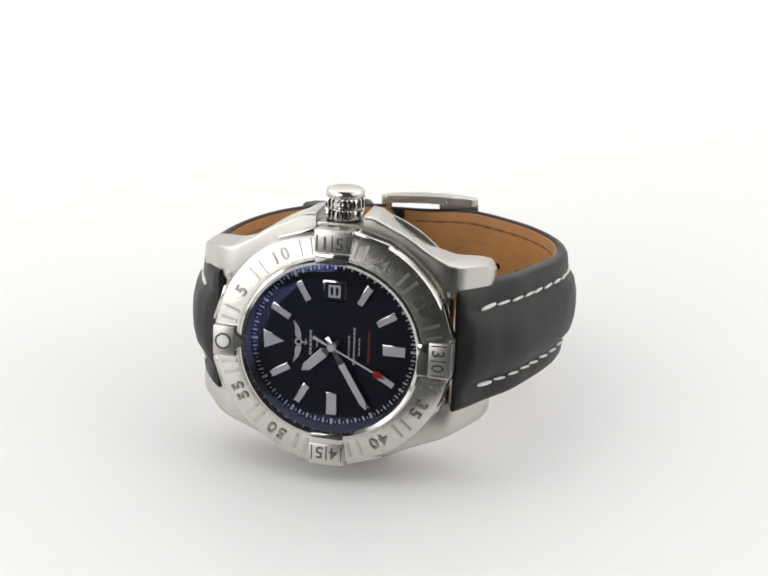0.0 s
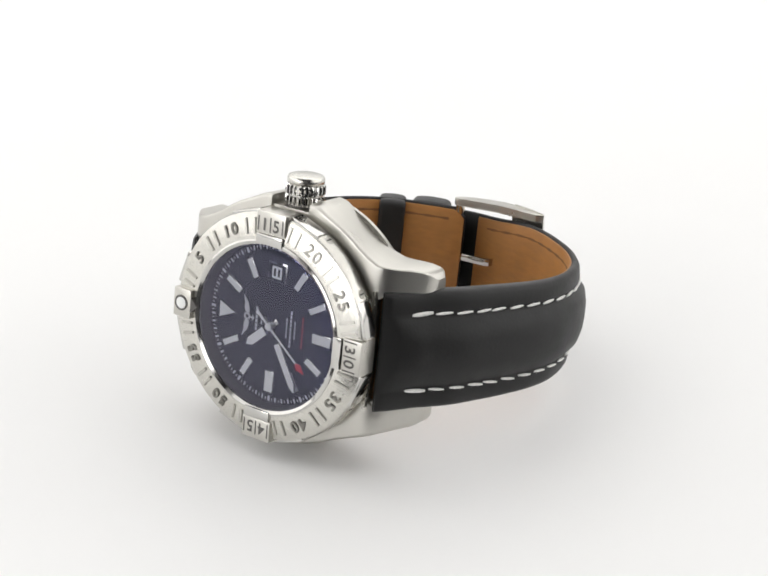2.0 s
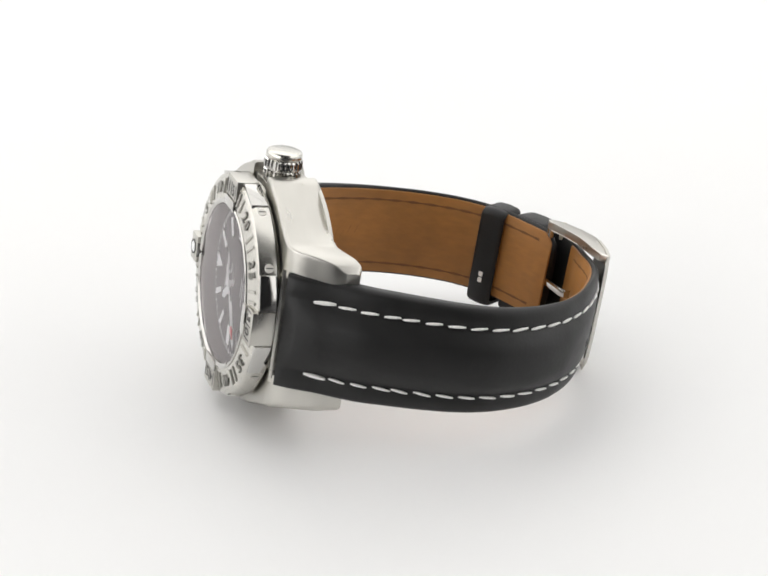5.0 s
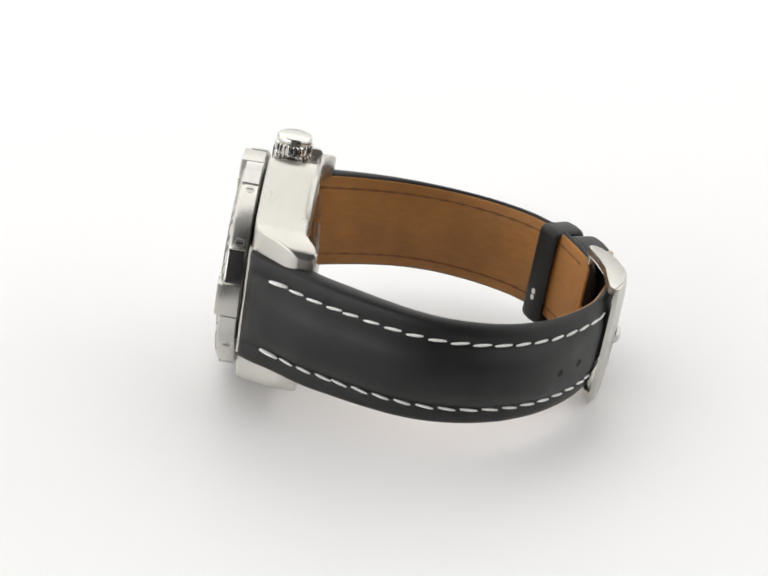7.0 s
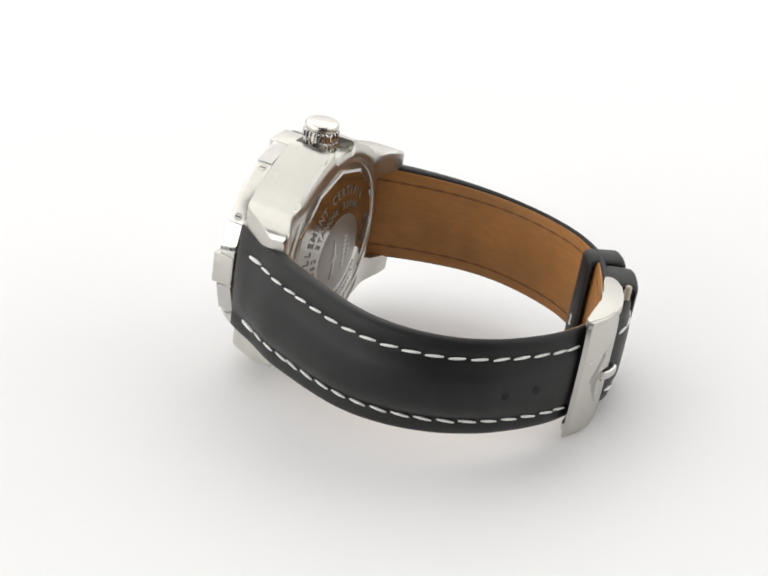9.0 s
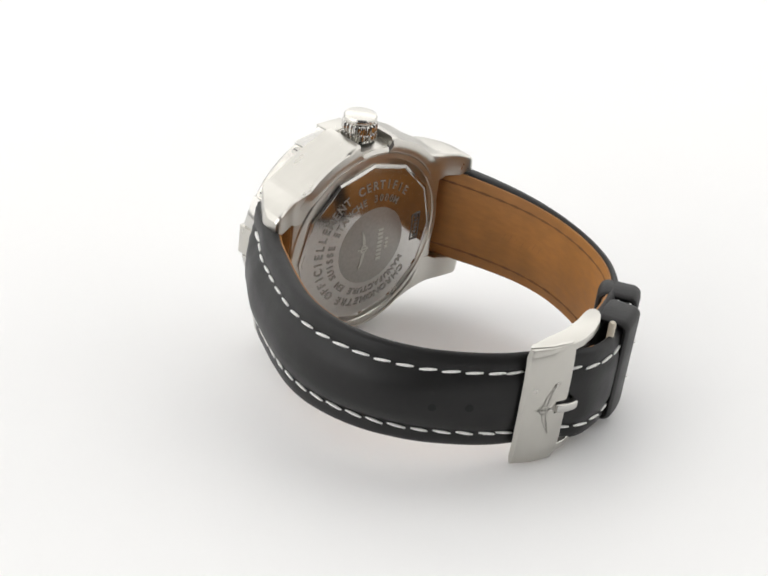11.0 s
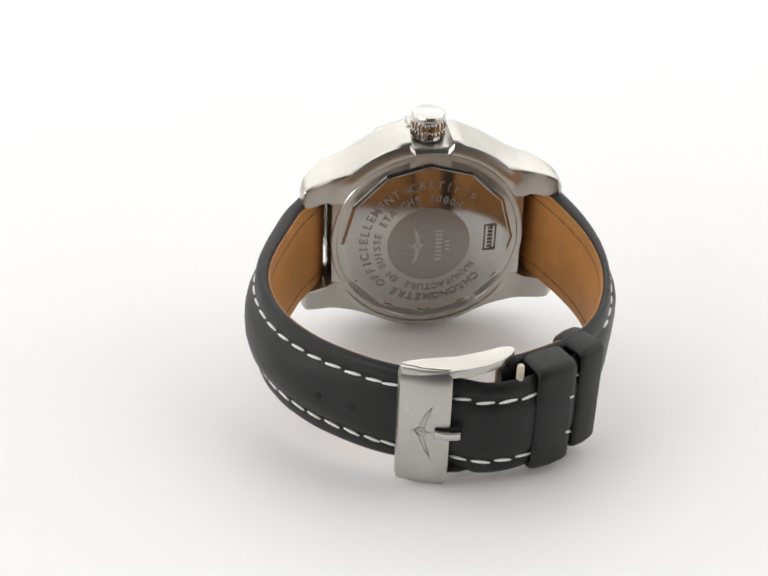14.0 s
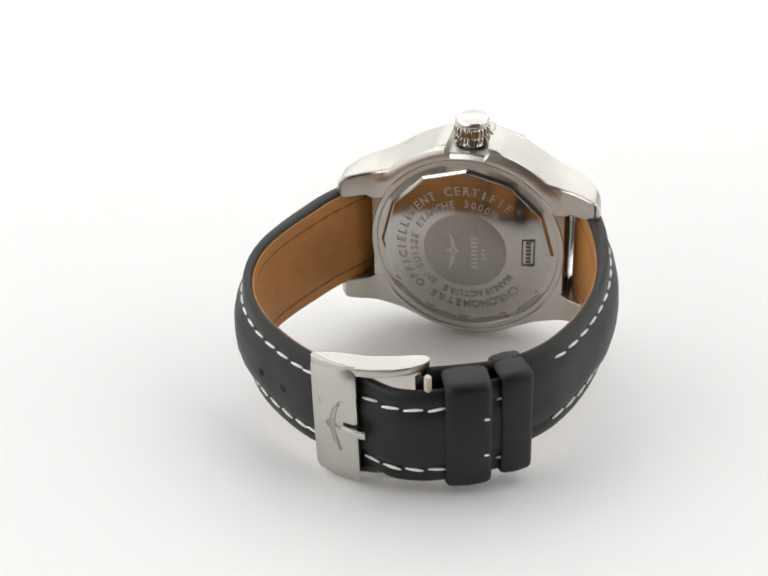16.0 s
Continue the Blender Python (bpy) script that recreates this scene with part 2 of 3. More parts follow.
def build_case():
    bm = bmesh.new()
    lathe(bm, [(16, -10.8), (19.3, -10.8), (19.6, -10.4), (19.6, -2.0), (19.3, -1.2), (16, -1.2)])
    case = part("case", bm, SATIN, watch, "brushed steel case with curved lugs")
    for side in (1, -1):
        for up, start, front, rear in ((1, 4.1, GUARD_FRONT, GUARD_REAR), (-1, 0.0, PLAIN_FRONT, PLAIN_REAR)):
            bm = bmesh.new()
            shoulder(bm, side, up, start, front, rear, 25.8 if side > 0 else 26.3)
            part("lug", bm, SATIN, case, smooth=19)
    bm = bmesh.new()
    prism(bm, [(-4.3, 17.0), (4.3, 17.0), (4.3, 20.8), (-4.3, 20.8)], -10.2, -1.5, 0.15)
    part("crown_seat", bm, SATIN, case)
    # flat middle of the case between the lugs
    bm = bmesh.new()
    prism(bm, [(-19.4, -10.9), (19.4, -10.9), (19.4, 10.9), (-19.4, 10.9)], -9.9, -1.26, 0.3)
    part("middle", bm, SATIN, case)
    # tube of the crown between its guards
    bm = bmesh.new()
    lathe(bm, [(2.2, 19.8), (2.9, 19.8), (2.9, 21.6), (2.2, 21.6)], "z", 32, (0, -6.6, 0))
    part("crown_tube", bm, ENGRAVED, case)
    for side in (1, -1):
        bm = bmesh.new()
        lathe(bm, [(0.05, -9.6), (0.5, -9.6), (0.5, 9.6), (0.05, 9.6)], "z", 16, (side * 24.0, -4.7, 0))
        part("spring_bar", bm, POLISH, case)
    # raised rim round the caseback, above and below
    for up in (1, -1):
        bm = bmesh.new()
        secs = []
        for i in range(49):
            a = radians(34 + 112 * i / 48)
            x = 21 * math.cos(a)
            out = 20.7 if up < 0 or abs(x) < 4.2 else 22.2
            end = ease(i, 0, 4) * ease(48 - i, 0, 4)
            secs.append([(r * math.cos(a), y, up * r * math.sin(a)) for r, y in ((19.72, -1.9), (19.72, -1.2 + 0.45 * end), (19.9, -1.15 + 0.47 * end), (out - 1.0, -1.15 + 0.4 * end), (out, -1.17), (out, -1.9))])
        loft(bm, secs)
        part("rear_rim", bm, SATIN, case, smooth=30)
    # polished flank of the case between the lugs
    for side in (1, -1):
        bm = bmesh.new()
        secs = []
        for i in range(17):
            z = -10.7 + 21.4 * i / 16
            bow = 0.15 * (1 - (z / 10.7) ** 2)
            secs.append([(side * (x + bow), y, z) for x, y in ((18.8, -10.9), (19.4, -10.9), (19.7, -9.6), (19.7, -6.0), (19.6, -3.2), (19.3, -1.9), (18.8, -1.9))])
        loft(bm, secs)
        part("flank", bm, BEZEL, case, "polished steel flank between the lugs", 40)
    return case


build_case()


def build_bezel():
    bm = bmesh.new()
    lathe(bm, [(15.0, -11.2), (20.3, -11.2), (20.7, -11.5), (20.7, -14.0), (20.4, -14.6), (19.9, -14.85), (16.4, -15.45), (15.6, -15.45), (15.0, -15.0)], n=120)
    bezel = part("bezel", bm, BEZEL, watch, "brushed steel turning bezel with raised numerals")
    bm = bmesh.new()
    lathe(bm, [(14.9, -14.7), (15.8, -14.7), (15.8, -15.6), (15.45, -15.75), (14.9, -15.45)], n=96)
    part("inner_lip", bm, POLISH, bezel, "bright polished inner lip")
    # four tabs that grip over the ring
    for k, num in ((0, ""), (90, "15"), (180, "30"), (270, "45")):
        c, s = math.cos(radians(k)), math.sin(radians(k))
        bm = bmesh.new()
        if num:
            tab = [(-2.8, -0.9), (2.8, -0.9), (2.8, 0.9), (-2.8, 0.9)]
            prism(bm, on_clock([(-3.1, -2.3), (3.1, -2.3), (3.1, 1.6), (-3.1, 1.6)], 19.2, k), -15.7, -11.6, 0.25)
        else:
            prism(bm, on_clock([(-2.7, -1.9), (2.7, -1.9), (2.7, 2.0), (-2.7, 2.0)], 18.3, k), -16.1, -11.6, 0.25)
        rider = part("rider", bm, SATIN, bezel, "brushed steel rider tab on the bezel")
        if num:
            bm = bmesh.new()
            prism(bm, on_clock(tab, 15.9, k), -15.95, -14.6, 0.2)
            part("inner_tab", bm, POLISH, rider, "polished inner tab")
            bm = bmesh.new()
            for i, ch in enumerate(num):
                p = on_clock([((i - 0.5) * 2.5, 0)], 18.6, k)[0]
                letter(bm, ch, 3.0, (p[0], -15.73, p[1]), (s, 0, c), (-c, 0, s), bold=0.02)
            for u in (-2.6, 0, 2.6):
                prism(bm, on_clock([(u - 0.12, -1.3), (u + 0.12, -1.3), (u + 0.12, 1.3), (u - 0.12, 1.3)], 18.6, k), -15.75, -15.65)
            part("numeral", bm, ENGRAVED, rider, smooth=0)
        else:
            bm = bmesh.new()
            x, z = clock(18.5, 0)
            lathe(bm, [(0.02, -16.3), (0.95, -16.3), (1.1, -16.2), (1.1, -15.9), (0.02, -15.9)], "y", 20, (x, 0, z), False)
            part("luminous_dot", bm, LUME, rider, "white luminous dot")
            bm = bmesh.new()
            lathe(bm, [(1.1, -16.25), (1.45, -16.25), (1.45, -15.95), (1.1, -15.95)], "y", 24, (x, 0, z))
            part("dot_ring", bm, ENGRAVED, rider)
            bm = bmesh.new()
            prism(bm, on_clock([(-1.9, 0.9), (0, -1.0), (1.9, 0.9)], 16.0, k), -16.0, -15.2)
            part("pointer", bm, ENGRAVED, rider, "dark triangular pointer")
    for k in (30, 60, 120, 150, 210, 240, 300, 330):
        # raised numerals of the ring, each over a wider, darker copy that outlines it
        num = str(k // 6)
        c, s = math.cos(radians(k)), math.sin(radians(k))
        for nm, mat, bold, deep in (("numeral_edge", DARK_EDGE, 0.035, 0.02), ("numeral", SATIN, 0.012, 0.22)):
            bm = bmesh.new()
            for i, ch in enumerate(num):
                off = (i - (len(num) - 1) / 2) * 1.9
                p = on_clock([(off, 0)], 18.05, k)[0]
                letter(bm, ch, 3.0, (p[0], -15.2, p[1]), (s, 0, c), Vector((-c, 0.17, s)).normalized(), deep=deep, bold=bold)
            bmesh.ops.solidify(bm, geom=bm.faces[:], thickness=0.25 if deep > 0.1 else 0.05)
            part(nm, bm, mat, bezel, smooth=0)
        # screw in the flank
        bm = bmesh.new()
        prof = [(0.02, 0.25), (0.75, 0.25), (0.85, 0.12), (0.85, -0.4), (0.02, -0.4)]
        lathe(bm, prof, "z", 18, closed=False)
        ob = part("screw", bm, SATIN, bezel)
        x, z = clock(20.55, k)
        ob.matrix_basis = Matrix.Translation((x / 1000, -0.0129, z / 1000)) @ Vector((x, 0, z)).to_track_quat("Z", "Y").to_matrix().to_4x4()
        bm = bmesh.new()
        prism(bm, [(-0.6, -0.1), (0.6, -0.1), (0.6, 0.1), (-0.6, 0.1)], -0.28, 0.28)
        bmesh.ops.rotate(bm, cent=(0, 0, 0), matrix=Matrix.Rotation(radians(90), 3, "X"), verts=bm.verts)
        part("slot", bm, HOLE, ob, smooth=0)
    for k in range(60):
        if k % 5 in (2, 3):
            # each bar lies on a wider bar of darker steel
            for nm, mat, half, lift_y in (("bar_edge", DARK_EDGE, 0.31, 0.02), ("minute_bar", SATIN, 0.2, 0.22)):
                rows = []
                for v, y in ((-1.4, -15.42), (1.4, -14.95)):
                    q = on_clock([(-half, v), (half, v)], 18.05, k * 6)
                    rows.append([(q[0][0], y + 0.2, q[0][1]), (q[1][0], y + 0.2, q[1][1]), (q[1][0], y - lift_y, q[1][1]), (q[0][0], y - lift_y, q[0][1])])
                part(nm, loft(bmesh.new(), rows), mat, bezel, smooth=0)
    # grips: shallow polished facets between the tabs
    for k in (18, 72, 108, 162, 198, 252, 288, 342):
        bm = bmesh.new()
        prism(bm, on_clock([(-3.2, 0), (3.2, 0), (3.1, 0.75), (-3.1, 0.75)], 20.05, k), -14.6, -11.5, 0.15)
        part("grip", bm, POLISH, bezel)
    return bezel


build_bezel()


def build_dial():
    bm = bmesh.new()
    lathe(bm, [(0.02, -12.5), (15.3, -12.5), (15.3, -12.0), (0.02, -12.0)], n=96)
    dial = part("dial", bm, DIAL, watch, "matt black dial with white markers")
    bm = bmesh.new()
    lathe(bm, [(14.55, -12.45), (14.95, -15.3), (15.2, -15.3), (15.2, -12.45)], n=96)
    part("rehaut", bm, ENGRAVED, dial, "grey steel ring inside the crystal")
    y0, y1 = -12.95, -12.4
    for k in (30, 60, 120, 150, 210, 240, 300, 330, 180, 270):
        w, l = (1.05, 2.1) if k in (180, 270) else (0.72, 1.95)
        bm = bmesh.new()
        prism(bm, on_clock([(-w, -l), (w, -l), (w, l), (-w, l)], 10.6, k), y0, y1, 0.1)
        ob = part("hour_marker", bm, POLISH, dial, "steel-framed white luminous bar")
        bm = bmesh.new()
        prism(bm, on_clock([(-w + 0.2, -l + 0.2), (w - 0.2, -l + 0.2), (w - 0.2, l - 0.2), (-w + 0.2, l - 0.2)], 10.6, k), y0 - 0.05, y0 + 0.2)
        part("luminous_fill", bm, LUME, ob, smooth=0)
    bm = bmesh.new()
    prism(bm, on_clock([(0, -2.3), (1.9, 1.9), (-1.9, 1.9)], 10.4, 0), y0, y1, 0.1)
    ob = part("hour_marker", bm, POLISH, dial, "triangular white luminous marker")
    bm = bmesh.new()
    prism(bm, on_clock([(0, -1.8), (1.5, 1.65), (-1.5, 1.65)], 10.4, 0), y0 - 0.05, y0 + 0.2)
    part("luminous_fill", bm, LUME, ob, smooth=0)
    # date window at three
    bm = bmesh.new()
    prism(bm, on_clock([(-2.1, -1.85), (2.1, -1.85), (2.1, 1.85), (-2.1, 1.85)], 9.6, 90), -12.75, -12.4, 0.08)
    prism(bm, on_clock([(-1.75, -1.5), (1.75, -1.5), (1.75, 1.5), (-1.75, 1.5)], 9.6, 90), -12.8, -12.76)
    dw = part("date_window", bm, POLISH, dial, "square date window with a steel frame")
    bm = bmesh.new()
    prism(bm, on_clock([(-1.72, -1.47), (1.72, -1.47), (1.72, 1.47), (-1.72, 1.47)], 9.6, 90), -12.84, -12.8)
    part("date_recess", bm, DIAL, dw, smooth=0)
    bm = bmesh.new()
    prism(bm, on_clock([(-1.05, -1.1), (1.05, -1.1), (1.05, 1.1), (-1.05, 1.1)], 9.6, 90), -12.88, -12.84)
    part("date_disc", bm, LUME, dw, smooth=0)
    bm = bmesh.new()
    for u in (-0.45, 0.45):
        prism(bm, on_clock([(u - 0.22, -0.7), (u + 0.22, -0.7), (u + 0.22, 0.7), (u - 0.22, 0.7)], 9.6, 90), -12.91, -12.88)
    part("date_figures", bm, DIAL, dw, smooth=0)
    # minute track
    bm = bmesh.new()
    for k in range(120):
        if k % 2:
            prism(bm, on_clock([(-0.09, -0.12), (0.09, -0.12), (0.09, 0.3), (-0.09, 0.3)], 13.9, k * 3), -12.54, -12.49)
        else:
            w, l = (0.24, 0.5) if k % 10 == 0 else (0.15, 0.42)
            prism(bm, on_clock([(-w, -l), (w, -l), (w, l), (-w, l)], 13.9, k * 3), -12.54, -12.49)
    part("minute_track", bm, PRINT, dial, smooth=0)
    # winged emblem, as a plain shape
    bm = bmesh.new()
    for sgn in (1, -1):
        wing = [(0.75, -0.35), (1.6, -0.3), (2.7, 0.1), (3.8, 1.05), (2.5, 0.75), (1.4, 0.75), (0.75, 0.5)]
        prism(bm, [(x, z) for x, z in on_clock([(sgn * u, v) for u, v in wing], 6.0, 0)], -12.62, -12.5)
    lathe(bm, [(0.38, -12.5), (0.38, -12.66), (0.68, -12.66), (0.68, -12.5)], "y", 20, (-6.1, 0, 0))
    prism(bm, on_clock([(-0.12, -1.2), (0.12, -1.2), (0.12, -0.6), (-0.12, -0.6)], 6.0, 0), -12.62, -12.5)
    prism(bm, on_clock([(-0.7, -1.0), (0, -1.45), (0.7, -1.0), (0, -1.2)], 6.0, 0), -12.62, -12.5)
    part("emblem", bm, SILVER, dial, "winged steel emblem")
    # lines of small print as plain bars
    bm = bmesh.new()
    for r, half, h in ((-4.0, 2.3, 0.22), (-2.9, 0.8, 0.11), (2.7, 1.9, 0.12), (3.6, 3.4, 0.17), (4.5, 1.7, 0.11)):
        pieces = max(2, round(half * 2.6))
        for i in range(pieces):
            u0 = -half + 2 * half * i / pieces
            u1 = u0 + 2 * half / pieces * 0.8
            prism(bm, [(r - h, -u1), (r + h, -u1), (r + h, -u0), (r - h, -u0)], -12.54, -12.49)
    part("small_print", bm, PRINT, dial, smooth=0)
    bm = bmesh.new()
    for i in range(10):
        u0 = -2.9 + 5.8 * i / 10
        prism(bm, [(6.0, -u0 - 0.46), (6.3, -u0 - 0.46), (6.3, -u0), (6.0, -u0)], -12.54, -12.49)
    part("red_print", bm, REDPRINT, dial, "line of red print", smooth=0)
    return dial


build_dial()


def pointer(name, outline, lume, depth, label):
    bm = bmesh.new()
    prism(bm, [(-v, u) for u, v in outline], -0.12, 0.12, 0.05)
    ob = part(name, bm, POLISH, watch, label)
    bm = bmesh.new()
    prism(bm, [(-v, u) for u, v in lume], -0.2, 0.0)
    part("luminous_fill", bm, LUME, ob, smooth=0)
    ob.location = (0, depth / 1000, 0)
    return ob


hour_pointer = pointer("hour_hand", [(-0.5, -1.6), (0.5, -1.6), (0.45, 1.2), (0.95, 1.9), (0.95, 6.1), (0, 7.4), (-0.95, 6.1), (-0.95, 1.9), (-0.45, 1.2)],
                       [(0.78, 2.05), (0.78, 6.0), (0, 7.1), (-0.78, 6.0), (-0.78, 2.05)], -13.2, "steel hour hand with white luminous fill")
minute_pointer = pointer("minute_hand", [(-0.5, -1.9), (0.5, -1.9), (0.38, 2.2), (0.72, 3.2), (0.72, 11.3), (0, 12.7), (-0.72, 11.3), (-0.72, 3.2), (-0.38, 2.2)],
                         [(0.55, 3.4), (0.55, 11.2), (0, 12.4), (-0.55, 11.2), (-0.55, 3.4)], -13.7, "steel minute hand with white luminous fill")


def build_seconds():
    bm = bmesh.new()
    prism(bm, [(-v, u) for u, v in [(-0.3, -3.6), (0.3, -3.6), (0.16, -1), (0.14, 8.2), (-0.14, 8.2), (-0.16, -1)]], -0.08, 0.08)
    lathe(bm, [(0.02, -0.35), (0.5, -0.35), (0.7, -0.2), (0.7, 0.9), (0.02, 0.9)], "y", 20, closed=False)
    ob = part("second_hand", bm, LUME, watch, "thin second hand with a red tip")
    bm = bmesh.new()
    prism(bm, [(-v, u) for u, v in [(-0.12, 8.2), (-0.65, 9.0), (0, 10.6), (0.65, 9.0), (0.12, 8.2)]], -0.1, 0.1)
    part("tip", bm, RED, ob, "red tip", smooth=0)
    ob.location = (0, -0.0141, 0)
    return ob


second_pointer = build_seconds()


def build_crystal():
    bm = bmesh.new()
    n = 96
    rings = []
    for r, h in ((15.1, -15.2), (14.8, -15.45), (14.4, -15.52), (10, -15.54), (5, -15.555), (0.5, -15.56)):
        rings.append([bm.verts.new((r * math.cos(2 * math.pi * i / n), h, r * math.sin(2 * math.pi * i / n))) for i in range(n)])
    for a, b in zip(rings, rings[1:]):
        for i in range(n):
            bm.faces.new((a[i], a[(i + 1) % n], b[(i + 1) % n], b[i]))
    bm.faces.new(rings[-1])
    ob = part("crystal", bm, GLASS, watch, "clear flat crystal with bluish coating", 14)
    ob.visible_shadow = False


build_crystal()


def build_crown():
    bm = bmesh.new()
    n = 48
    prof = [(2.4, 21.0, 0), (3.3, 21.2, 0), (3.48, 21.5, 1), (3.48, 22.6, 1), (3.2, 22.8, 0), (3.2, 23.0, 0), (3.55, 23.2, 1), (3.55, 24.5, 1), (3.25, 24.8, 0), (3.0, 24.9, 0), (0.05, 24.9, 0)]
    rings = []
    for r, z, tooth in prof:
        ring = []
        for i in range(n * 2):
            rr = r - (0.38 if tooth and (i // 2) % 2 else 0)
            a = 2 * math.pi * i / (n * 2)
            ring.append(bm.verts.new((rr * math.cos(a), rr * math.sin(a) - 6.6, z)))
        rings.append(ring)
    for a, b in zip(rings, rings[1:]):
        for i in range(n * 2):
            bm.faces.new((a[i], a[(i + 1) % (n * 2)], b[(i + 1) % (n * 2)], b[i]))
    bm.faces.new(rings[0])
    bm.faces.new(rings[-1])
    crown = part("crown", bm, POLISH, watch, "knurled polished steel crown", 30)
    bm = bmesh.new()
    lathe(bm, [(2.9, 24.6), (3.2, 24.95), (3.3, 25.2), (3.3, 25.75), (3.1, 26.1), (2.6, 26.28), (0.05, 26.35)], "z", 64, (0, -6.6, 0), False)
    part("cap", bm, BEZEL, crown, "smooth steel cap", 30)


build_crown()


def dome(r):
    """Depth of the slightly domed back at radius r."""
    return 0.9 - r * r / 160


def build_caseback():
    bm = bmesh.new()
    lathe(bm, [(15, -2.2), (19.6, -2.2), (19.6, -1.15), (19.4, -0.95), (18.5, -0.95), (18.3, -1.25), (15, -1.25)], n=96)
    back = part("caseback", bm, SATIN, watch, "polished steel screw-down caseback with engraved lettering")
    bm = bmesh.new()
    rows = []
    for r, y in ((17.6, -1.5), (17.5, -0.92), (17.0, -0.7), (16.75, None), (14.0, None), (12.0, None), (10.0, None), (8.0, None), (6.0, None), (4.0, None), (2.0, None), (0.6, None)):
        ring = []
        for i in range(96):
            a = 2 * math.pi * i / 96
            flat = math.cos(math.pi / 12) / math.cos(a % (math.pi / 6) - math.pi / 12)
            rr = r * (1 + (flat - 1) * ease(r, 13.9, 16.8))
            ring.append(bm.verts.new((rr * math.sin(a), dome(rr) if y is None else y, rr * math.cos(a))))
        rows.append(ring)
    for p, q in zip(rows, rows[1:]):
        for i in range(96):
            bm.faces.new((p[i], p[(i + 1) % 96], q[(i + 1) % 96], q[i]))
    bm.faces.new(rows[-1])
    part("cover_plate", bm, PLATE, back, "twelve-sided polished steel plate", 9)
    bm = bmesh.new()
    lathe(bm, [(8.4, dome(8.4) - 0.1), (8.4, dome(8.4) + 0.02), (8.25, dome(8.2) + 0.05), (5, dome(5) + 0.05), (2, dome(2) + 0.05), (0.1, dome(0) + 0.05)], n=64, closed=False)
    part("medallion", bm, MEDAL, back, "frosted round medallion")

    def arc(name, text, r, b0, b1, size):
        bm = bmesh.new()
        for i, ch in enumerate(text):
            if ch == " ":
                continue
            b = radians(b0 + (b1 - b0) * i / (len(text) - 1))
            letter(bm, ch, size, (-r * math.sin(b), dome(r) + 0.05, r * math.cos(b)), (-math.cos(b), 0, -math.sin(b)), Vector((-math.sin(b), -r / 80, math.cos(b))).normalized(), 0.95, bold=0.022)
        part(name, bm, MEDAL, back, smooth=0)

    arc("lettering", "CHRONOMETRE OFFICIELLEMENT CERTIFIE", 13.2, 131, 400, 2.5)
    arc("lettering", "MANUFACTURE EN SUISSE ETANCHE 3000M", 10.5, 123, 393, 2.1)
    # emblem and name on the medallion as plain shapes
    bm = bmesh.new()
    for sgn in (1, -1):
        wing = [(1.0, -0.3), (2.0, -0.2), (3.4, 0.4), (4.4, 1.2), (2.9, 0.8), (1.8, 0.7), (1.0, 0.5)]
        prism(bm, [(2.2 + v * 0.9, sgn * u) for u, v in wing], 0.6, 0.99)
    lathe(bm, [(0.5, 0.6), (0.9, 0.6), (0.9, 1.0), (0.5, 1.0)], "y", 20, (2.3, 0, 0))
    prism(bm, [(1.1, -0.15), (1.1, 0.15), (3.9, 0.12), (3.9, -0.12)], 0.6, 0.98)
    part("emblem", bm, MARK, back, "winged emblem in relief", smooth=0)
    bm = bmesh.new()
    for i in range(8):
        z = -3.6 + i * 0.95
        prism(bm, [(-2.6, z), (-1.3, z), (-1.3, z + 0.5), (-2.6, z + 0.5)], 0.5, 0.97)
    for i in range(3):
        z = -1.4 + i * 0.95
        prism(bm, [(-4.2, z), (-3.4, z), (-3.4, z + 0.5), (-4.2, z + 0.5)], 0.5, 0.97)
    part("small_print", bm, MARK, back, smooth=0)
    # stamped number frame
    bm = bmesh.new()
    for x0, x1, z0, z1 in ((-13.9, -13.6, -2.4, 3.6), (-11.6, -11.3, -2.4, 3.6), (-13.6, -11.6, -2.4, -2.1), (-13.6, -11.6, 3.3, 3.6)):
        prism(bm, [(x0, z0), (x1, z0), (x1, z1), (x0, z1)], -0.7, dome(math.hypot(x1, (z0 + z1) / 2)) + 0.04)
    for i in range(6):
        z = -1.7 + i * 0.85
        prism(bm, [(-13.1, z), (-12.1, z), (-12.1, z + 0.5), (-13.1, z + 0.5)], -0.7, dome(math.hypot(12.1, z)) + 0.04)
    part("stamp", bm, ENGRAVED, back, "small stamped frame", smooth=0)


build_caseback()

# ---- strap ----
LONG = [(21.9, -11.0), (23.6, -8.4), (25.9, -4.2), (29.6, 1.5), (32.1, 7), (34.5, 13), (36.3, 19), (36.9, 25), (36.0, 31.5), (33.8, 37.5), (30.8, 42.3), (27, 46.7),
        (21.4, 51.4), (16.2, 54.6), (11, 56.5), (6, 58.0), (0.5, 59.6), (-4.5, 59.3), (-8.5, 58.0), (-12, 56.1), (-16, 53.8), (-19, 51.5), (-21.2, 49.4)]
SHORT = [(-21.9, -11.0), (-23.7, -8.5), (-26.0, -4.2), (-28.2, 2), (-29.8, 9), (-30.6, 16), (-30.4, 23), (-29.3, 29.5), (-27.4, 36), (-24.4, 42.3), (-20.2, 47.4), (-15.5, 50.6), (-10, 53.0), (-5.6, 54.6), (-3.0, 55.5)]


